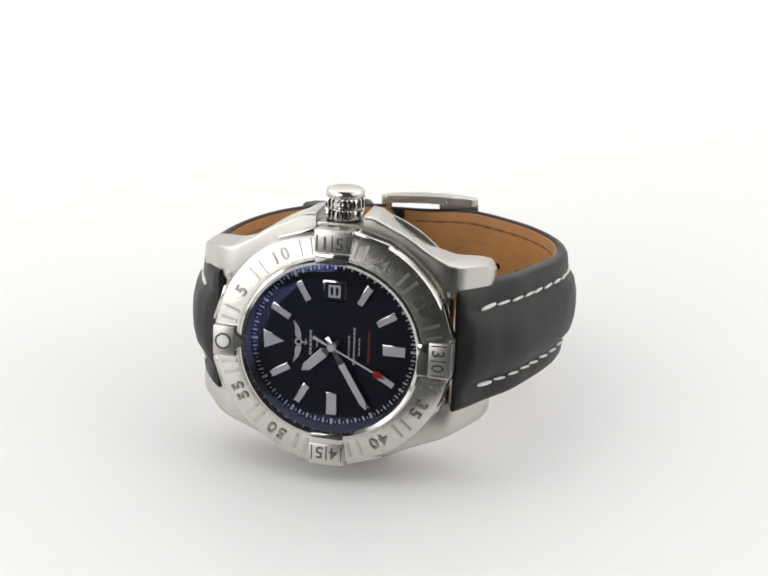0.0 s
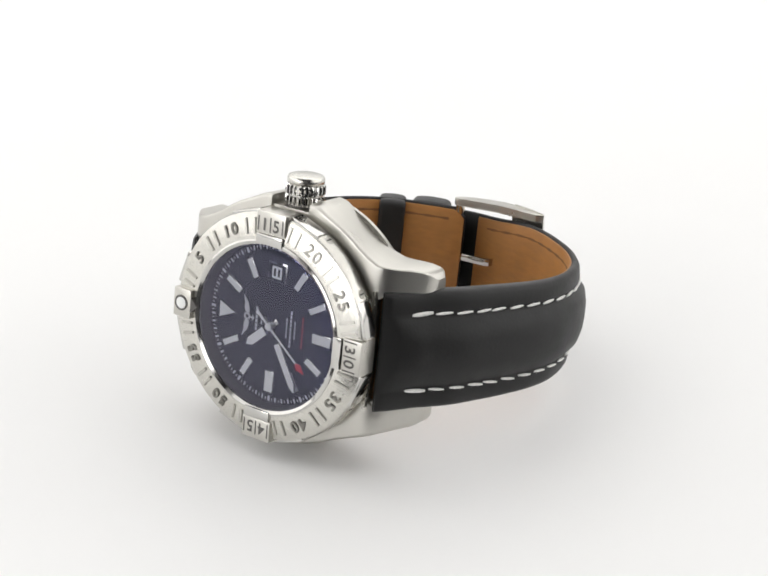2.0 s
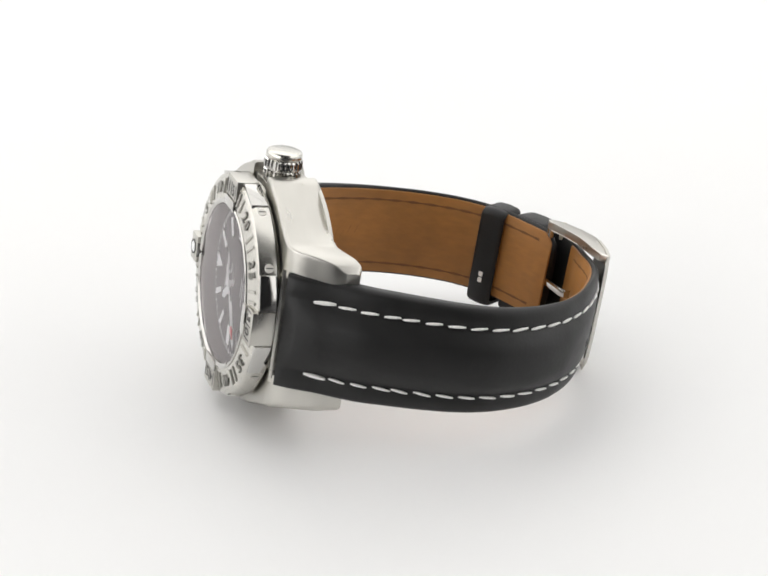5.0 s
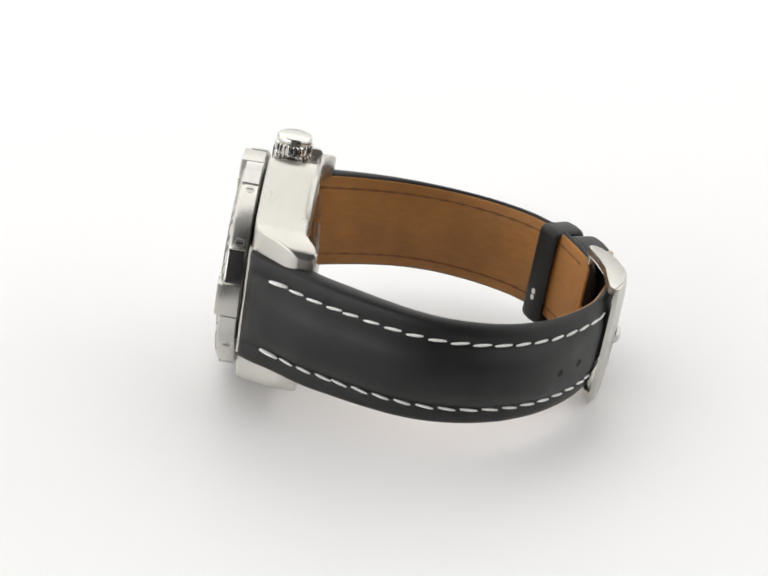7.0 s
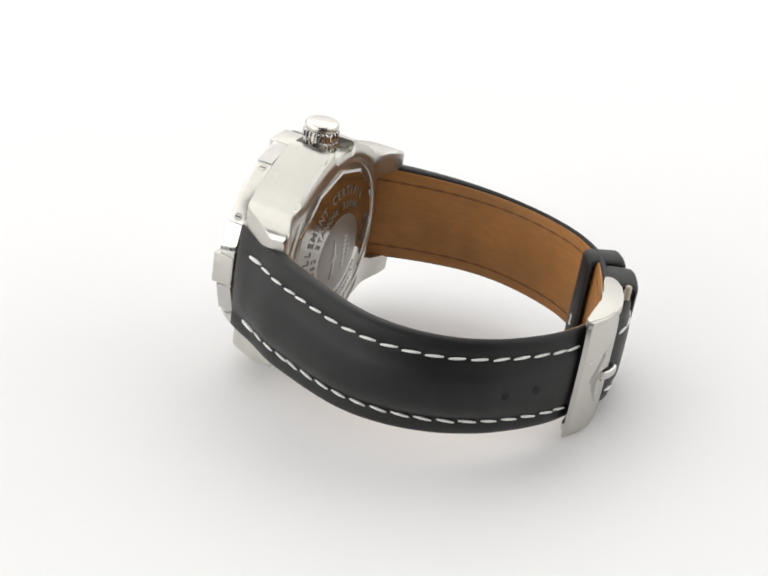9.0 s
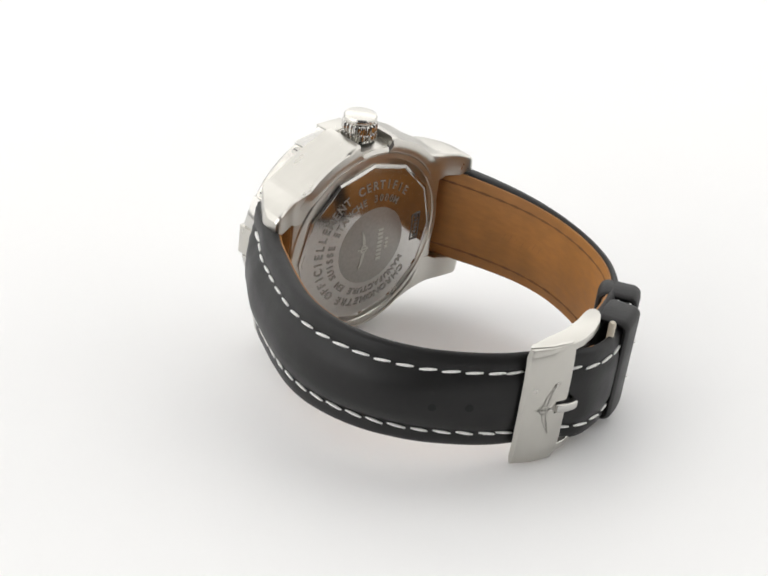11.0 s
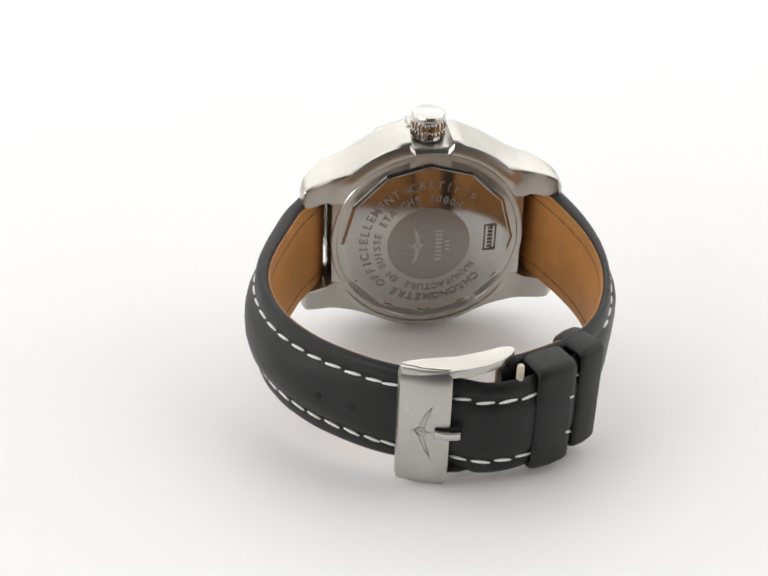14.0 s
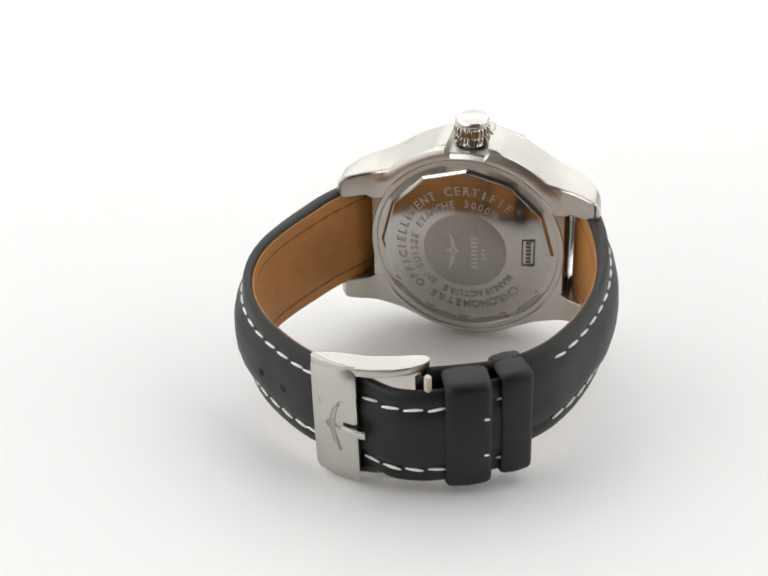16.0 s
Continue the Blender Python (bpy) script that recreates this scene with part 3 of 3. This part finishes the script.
def half_width(f):
    return 10.8 - 1.1 * ease(f, 0.0, 0.5)


def lift(f, drop=0.0):
    """The strap's middle sits a little nearer the crown side towards the buckle."""
    return 0.4 * ease(f, 0.0, 0.5) - drop * ease(f, 0.66, 0.8)


def thick(f):
    return 4.2 - 1.7 * ease(f, 0.1, 0.55)


def build_strap(path, sgn, label, stitch_from, stitch_to, puff, drop=0.0, name="strap"):
    pts, length = spline(path)
    n = len(pts)
    outer, lining = [], []
    for i, (p, t) in enumerate(pts):
        f = i / (n - 1)
        w, T, zc = half_width(f), max(2.4, thick(f) - 1.8 * (1 - ease(i, 2, 6))), lift(f, drop)
        nx, ny = sgn * t.y, -sgn * t.x
        g = 7.0 - 0.65 * ease(f, 0.0, 0.5)
        bulge = puff * (1 - ease(f, 0.45, 0.62)) * ease(i, 0, 9) + 0.15
        if i > n - 5:
            w -= (0, 0.3, 0.9, 1.8)[i - (n - 4)] if i >= n - 4 else 0
        ring = [(-w, -T + 0.9), (-w, -1.5), (-w + 0.3, -1.0), (-w + 0.9, -0.65), (-g - 0.6, -0.4), (-g - 0.2, -0.52), (-g + 0.2, -0.52), (-g + 0.9, -0.2), (-4.3, bulge * 0.62), (-2.2, bulge * 0.93), (0, bulge),
                (2.2, bulge * 0.93), (4.3, bulge * 0.62), (g - 0.9, -0.2), (g - 0.2, -0.52), (g + 0.2, -0.52), (g + 0.6, -0.4), (w - 0.9, -0.65), (w - 0.3, -1.0), (w, -1.5), (w, -T + 0.9), (w - 0.4, -T + 0.45), (-w + 0.4, -T + 0.45)]
        if i < 3:
            cap = (-1.0, -0.45, -0.12)[i]
            ring = [(z, min(o, cap)) for z, o in ring]
        outer.append([(p.x + nx * o, p.y + ny * o, z + zc) for z, o in ring])
        wl = w - 0.55
        lin = [(-wl, -T + 0.5), (wl, -T + 0.5), (wl, -T + 0.15), (wl - 0.3, -T), (-wl + 0.3, -T), (-wl, -T + 0.15)]
        if i > 2 and not (sgn > 0 and p.x < -1.5 and p.y > 40):
            lining.append([(p.x + nx * o, p.y + ny * o, z + zc) for z, o in lin])
    ob = part(name, loft(bmesh.new(), outer), LEATHER, watch, label, 50)
    part("lining", loft(bmesh.new(), lining), LINING, ob, "tan leather lining", 50)
    # one stitch, shared by all
    bm = bmesh.new()
    lathe(bm, [(0.05, -1.7), (0.17, -1.55), (0.25, -0.7), (0.27, 0), (0.25, 0.7), (0.17, 1.55), (0.05, 1.7)], "z", 8, closed=False)
    me = mesh_of("stitch", bm, THREAD, 60)
    pitch = 3.95
    count = int((stitch_to - stitch_from) / pitch)
    rng = random.Random(7 if sgn > 0 else 8)
    for row in (1, -1):
        for k in range(count + 1):
            d = stitch_from + k * pitch
            i = min(n - 2, max(1, round(d / length * (n - 1))))
            p, t = pts[i]
            if p.y > 54 and (5.5 < p.x < 14.6 or p.x < -8.5 and sgn > 0):
                continue
            o = -0.32
            at = Vector((p.x + sgn * t.y * o, p.y - sgn * t.x * o, row * (7.0 - 0.65 * ease(i / (n - 1), 0.0, 0.5)) + lift(i / (n - 1), drop)))
            turn = Vector((t.x, t.y, row * 0.1 + rng.uniform(-0.04, 0.04))).to_track_quat("Z", "X").to_matrix().to_4x4()
            st = new("stitch", me)
            st.parent = ob
            st.matrix_basis = Matrix.Translation(at * 0.001) @ turn @ Matrix.Diagonal((1.5 if k == 0 else 1, 1.5 if k == 0 else 1, 1.2 if k == 0 else rng.uniform(0.88, 1.0), 1))
    # sunk stitches of the seams on the lining
    for row in (1, -1):
        bm = bmesh.new()
        run = []
        for i, (p, t) in enumerate(pts):
            f = i / (n - 1)
            inside = 4 < i < n - 4 and not (sgn > 0 and p.x < 2.0 and p.y > 40)
            if inside:
                T = max(2.4, thick(f) - 1.8 * (1 - ease(i, 2, 6)))
                nx, ny = sgn * t.y, -sgn * t.x
                z = row * (7.6 - 0.5 * ease(f, 0.0, 0.5)) + lift(f, drop)
                wd = (0.18, 0.26, 0.36, 0.36, 0.26)[i % 5]
                run.append([(p.x + nx * o, p.y + ny * o, z + dz) for dz, o in ((-wd, -T + 0.1), (wd, -T + 0.1), (wd * 0.7, -T - 0.03), (-wd * 0.7, -T - 0.03))])
            else:
                if len(run) > 1:
                    loft(bm, run)
                run = []
        part("seam", bm, SEAM, ob)
    return ob, pts, length


long_strap, LP, LL = build_strap(LONG, 1, "black padded leather strap with white stitching", 7.0, 117, 1.4, 1.5)
short_strap, SP, SL = build_strap(SHORT, -1, "black padded leather strap with white stitching", 7.0, 56.5, 1.4)


def build_stamp():
    """Faint pressed strokes on the lining, too worn to read."""
    rng = random.Random(3)
    for strap, pts, sgn, x0, y0, y1 in ((short_strap, SP, -1, -30, 11, 21), (long_strap, LP, 1, 36, 12, 20)):
        bm = bmesh.new()
        rows = [q for q in pts if y0 < q[0].y < y1 and q[0].x * sgn > 20]
        for p, t in rows[::2]:
            f = pts.index((p, t)) / (len(pts) - 1)
            T = thick(f)
            nx, ny = sgn * t.y, -sgn * t.x
            zc = rng.uniform(-0.5, 0.8)
            h = rng.uniform(0.5, 1.3)
            vs = []
            for u, z in ((-0.07, zc - h), (0.07, zc - h), (0.75, zc + h), (0.62, zc + h)):
                vs.append(bm.verts.new((p.x + t.x * u - nx * (T + 0.01), p.y + t.y * u - ny * (T + 0.01), z)))
            bm.faces.new(vs)
        bmesh.ops.solidify(bm, geom=bm.faces[:], thickness=0.05)
        part("pressed_mark", bm, STAMPED, strap, "faint pressed marks", smooth=0)


build_stamp()


def near(pts, x, y):
    return min(pts, key=lambda q: (q[0] - Vector((x, y))).length)


HOLES = ((27.0, 46.7), (22.2, 50.7))


def build_holes():
    for x, y in HOLES:
        p, t = near(LP, x, y)
        f = LP.index((p, t)) / (len(LP) - 1)
        up = 1.4 * (1 - ease(f, 0.45, 0.62)) if f < 0.62 else 0.0
        bm = bmesh.new()
        lathe(bm, [(0.02, -2.85 - up * 0.8), (0.7, -2.85 - up * 0.8), (0.75, 0.22), (0.02, 0.22)], "z", 16, closed=False)
        ob = part("hole", bm, HOLE, long_strap)
        ob.matrix_basis = Matrix.Translation(((p.x + t.y * up) / 1000, (p.y - t.x * up) / 1000, -0.0002)) @ Vector((t.y, -t.x, 0)).to_track_quat("Z", "Y").to_matrix().to_4x4()


build_holes()


def build_keeper(x, y, inner, out, half, wide, mid, label):
    p, t = near(SP, x, y)
    nrm = Vector((-t.y, t.x))
    bm = bmesh.new()
    rings = []
    for step, inset in ((-1, 0.55), (-0.9, 0.2), (-0.7, 0.03), (0, -0.1), (0.7, 0.03), (0.9, 0.2), (1, 0.55)):
        q = round_rect(inner + inset, out - inset, -wide + inset, wide - inset, 1.5, 5)
        rings.append([bm.verts.new((p.x + t.x * half * step + nrm.x * o, p.y + t.y * half * step + nrm.y * o, z + mid)) for o, z in q])
    q = round_rect(inner + 1.0, out - 1.1, -wide + 1.1, wide - 1.1, 0.7, 5)
    for step in (0.95, -0.95):
        rings.append([bm.verts.new((p.x + t.x * half * step + nrm.x * o, p.y + t.y * half * step + nrm.y * o, z + mid)) for o, z in q])
    rings.append(rings[0])
    for u, v in zip(rings, rings[1:]):
        m = len(u)
        for i in range(m):
            bm.faces.new((u[i], u[(i + 1) % m], v[(i + 1) % m], v[i]))
    keeper = part("keeper", bm, LEATHER, watch, label)
    return keeper, p, t, nrm


keeper, kp, kt, kn = build_keeper(-17.5, 49.3, -4.2, 3.6, 2.8, 10.6, -0.6, "black leather strap keeper")
keeper_b, kp2, kt2, kn2 = build_keeper(-10.6, 52.8, -1.9, 4.9, 3.9, 10.8, -0.7, "black leather strap keeper")
for z in (-4.6, 3.0):
    bm = bmesh.new()
    q = kp2 + kn2 * 4.95 - kt2 * 3.0
    lathe(bm, [(0.04, -0.45), (0.2, -0.35), (0.2, 0.35), (0.04, 0.45)], "z", 8, closed=False)
    bmesh.ops.transform(bm, matrix=Matrix.Translation((q.x, q.y, z)) @ Vector((kt2.x, kt2.y, 0)).to_track_quat("Z", "X").to_matrix().to_4x4(), verts=bm.verts)
    part("stitch", bm, THREAD, keeper_b, "short white stitch")
bm = bmesh.new()
for z0 in (-5.6, -4.3):
    q = kp + kn * -4.25
    prism(bm, round_rect(-0.5, 0.5, -0.55, 0.55, 0.25), -0.1, 0.1)
    for v in bm.verts[-32:]:
        u, o, z = v.co
        v.co = (q.x + kt.x * u + kn.x * o, q.y + kt.y * u + kn.y * o, z + z0)
part("stitch", bm, THREAD, keeper, "short white stitch")


def build_buckle():
    bm = bmesh.new()
    # broad front plate, bowed along the strap
    secs = []
    for i in range(15):
        z = -12.3 + 24.6 * i / 14
        e = 0.35 if i in (0, 14) else 0.0
        drop = -0.45 * (z / 12.3) ** 4
        secs.append([(15.0 - e, 56.0 + drop + e, z), (14.8 - e, 56.9 + drop - e, z), (11.0, 58.6 + drop - e, z), (7.2, 59.5 + drop - e, z), (6.4 + e, 59.4 + drop - e, z), (6.4 + e, 58.4 + drop + e, z), (10.8, 57.4 + drop + e, z)])
    loft(bm, secs)
    buckle = part("buckle", bm, SATIN, watch, "brushed steel pin buckle", 40)
    for sgn in (1, -1):
        bm = bmesh.new()
        arm = [(14.9, 56.0), (14.6, 56.8), (11, 58.2), (6.6, 59.0), (4.0, 58.8), (0.5, 58.0), (-2.4, 56.7), (-4.3, 55.2), (-5.0, 54.1), (-4.9, 53.2), (-4.1, 52.7), (-2.8, 53.0), (0.5, 54.3), (5, 55.0), (9.5, 55.0), (13.5, 55.0)]
        vs = [[bm.verts.new((x, y, sgn * z)) for x, y in arm] for z in ((10.5, 12.1) if sgn > 0 else (9.7, 11.1))]
        fs = [bm.faces.new(vs[0]), bm.faces.new(vs[1])]
        for i in range(len(arm)):
            j = (i + 1) % len(arm)
            fs.append(bm.faces.new((vs[0][i], vs[0][j], vs[1][j], vs[1][i])))
        bmesh.ops.bevel(bm, geom=list({e for f in fs for e in f.edges}), offset=0.25, segments=2, affect="EDGES", profile=0.6)
        part("side_arm", bm, SATIN, buckle)
    bm = bmesh.new()
    lathe(bm, [(0.05, -10.4), (0.8, -10.4), (0.8, 10.6), (0.05, 10.6)], "z", 16, (-3.8, 53.6, 0), True)
    part("pin_bar", bm, POLISH, buckle)
    bm = bmesh.new()
    lathe(bm, [(0.05, 7.6), (0.55, 7.6), (0.65, 8.0), (0.65, 10.9), (0.5, 11.2), (0.05, 11.3)], "z", 14, (-5.4, 57.3, 0), False)
    part("fold_edge", bm, RAW, short_strap, "pale raw edge of the folded strap")
    bm = bmesh.new()
    loft(bm, [[(x, y + o, z) for o, z in round_rect(-0.55, 0.55, -1.3, 0.3, 0.3, 2)] for x, y in ((9.0, 59.2), (7.5, 59.9), (5.8, 60.2), (4.8, 60.1), (4.4, 59.0), (4.3, 56.6), (4.1, 55.2), (3.2, 54.6), (-1, 54.3), (-4.4, 53.9))])
    part("tongue", bm, POLISH, buckle, "steel buckle tongue")
    bm = bmesh.new()
    loft(bm, [[(x, y + o, z) for o, z in round_rect(-0.5, 0.16, -1.75, 0.75, 0.2, 2)] for x, y in ((8.9, 59.05), (7.5, 59.4), (6.3, 59.4))])
    part("notch", bm, HOLE, buckle, "dark notch under the tongue")
    bm = bmesh.new()
    lines = [[(0.9 * math.cos(k * 0.5236), 0.9 * math.sin(k * 0.5236)) for k in range(13)], [(0, 0.9), (0, 2.0)], [(0, -0.9), (0, -1.7)], [(-0.4, -0.35), (0.4, -0.35)], [(-0.4, 0.3), (0.4, 0.3)], [(0, -0.5), (0, 0.5)]]
    for sgn in (1, -1):
        lines.append([(sgn * u, v) for u, v in ((0.9, -0.2), (2.2, 0.0), (3.8, 0.7), (5.2, 1.7))])
        lines.append([(sgn * u, v) for u, v in ((0.9, 0.5), (2.2, 0.8), (3.6, 1.2), (5.2, 1.7))])
    for line in lines:
        for (u0, v0), (u1, v1) in zip(line, line[1:]):
            d = Vector((u1 - u0, v1 - v0)).normalized() * 0.085
            quad = ((u0 - d.y, v0 + d.x), (u1 - d.y, v1 + d.x), (u1 + d.y, v1 - d.x), (u0 + d.y, v0 - d.x))
            bm.faces.new([bm.verts.new((11.2 - v * 0.95, 58.5 + v * 0.3 + 0.08 - 0.45 * (u / 12.3) ** 4, u - 0.5)) for u, v in quad])
    bmesh.ops.solidify(bm, geom=bm.faces[:], thickness=0.08)
    part("emblem", bm, MARK, buckle, "engraved winged emblem", smooth=0)


build_buckle()


# small unevenness of the turntable: seconds, degrees
DRIFT = [(0, 0.05), (1, -0.1), (2, -0.28), (3, -0.48), (4.5, -0.42), (6.5, -0.28), (8, -0.25), (9, -0.38), (11.5, -0.12), (13, -0.22), (15, -0.05), (16, 0.0)]


def motions():
    base = Vector((-0.010442, -0.017546, 0.02155))
    rows = []
    for i in range(0, 33):
        t = i * 0.5
        turn = -11.44 * t - 0.33 * math.sin(math.pi * t / 11.5) + curve_at(t, DRIFT)
        m = pose(0, 0, 0, 0, 0, turn) @ Matrix.Translation(base) @ pose(0, 0, 0, -8.887, 0, -10.303)
        rows.append((t, m))
    walk(watch, rows)
    walk(second_pointer, [(t, pose(0, -0.0141, 0, 0, 206.6 + 6 * t, 0)) for t in (0, 2, 4, 6, 8, 10, 12, 14, 16)])
    walk(minute_pointer, [(t, pose(0, -0.0137, 0, 0, 239.2 + 0.1 * t, 0)) for t in (0, 8, 16)])
    walk(hour_pointer, [(t, pose(0, -0.0132, 0, 0, 317.5 + t / 120, 0)) for t in (0, 8, 16)])


motions()
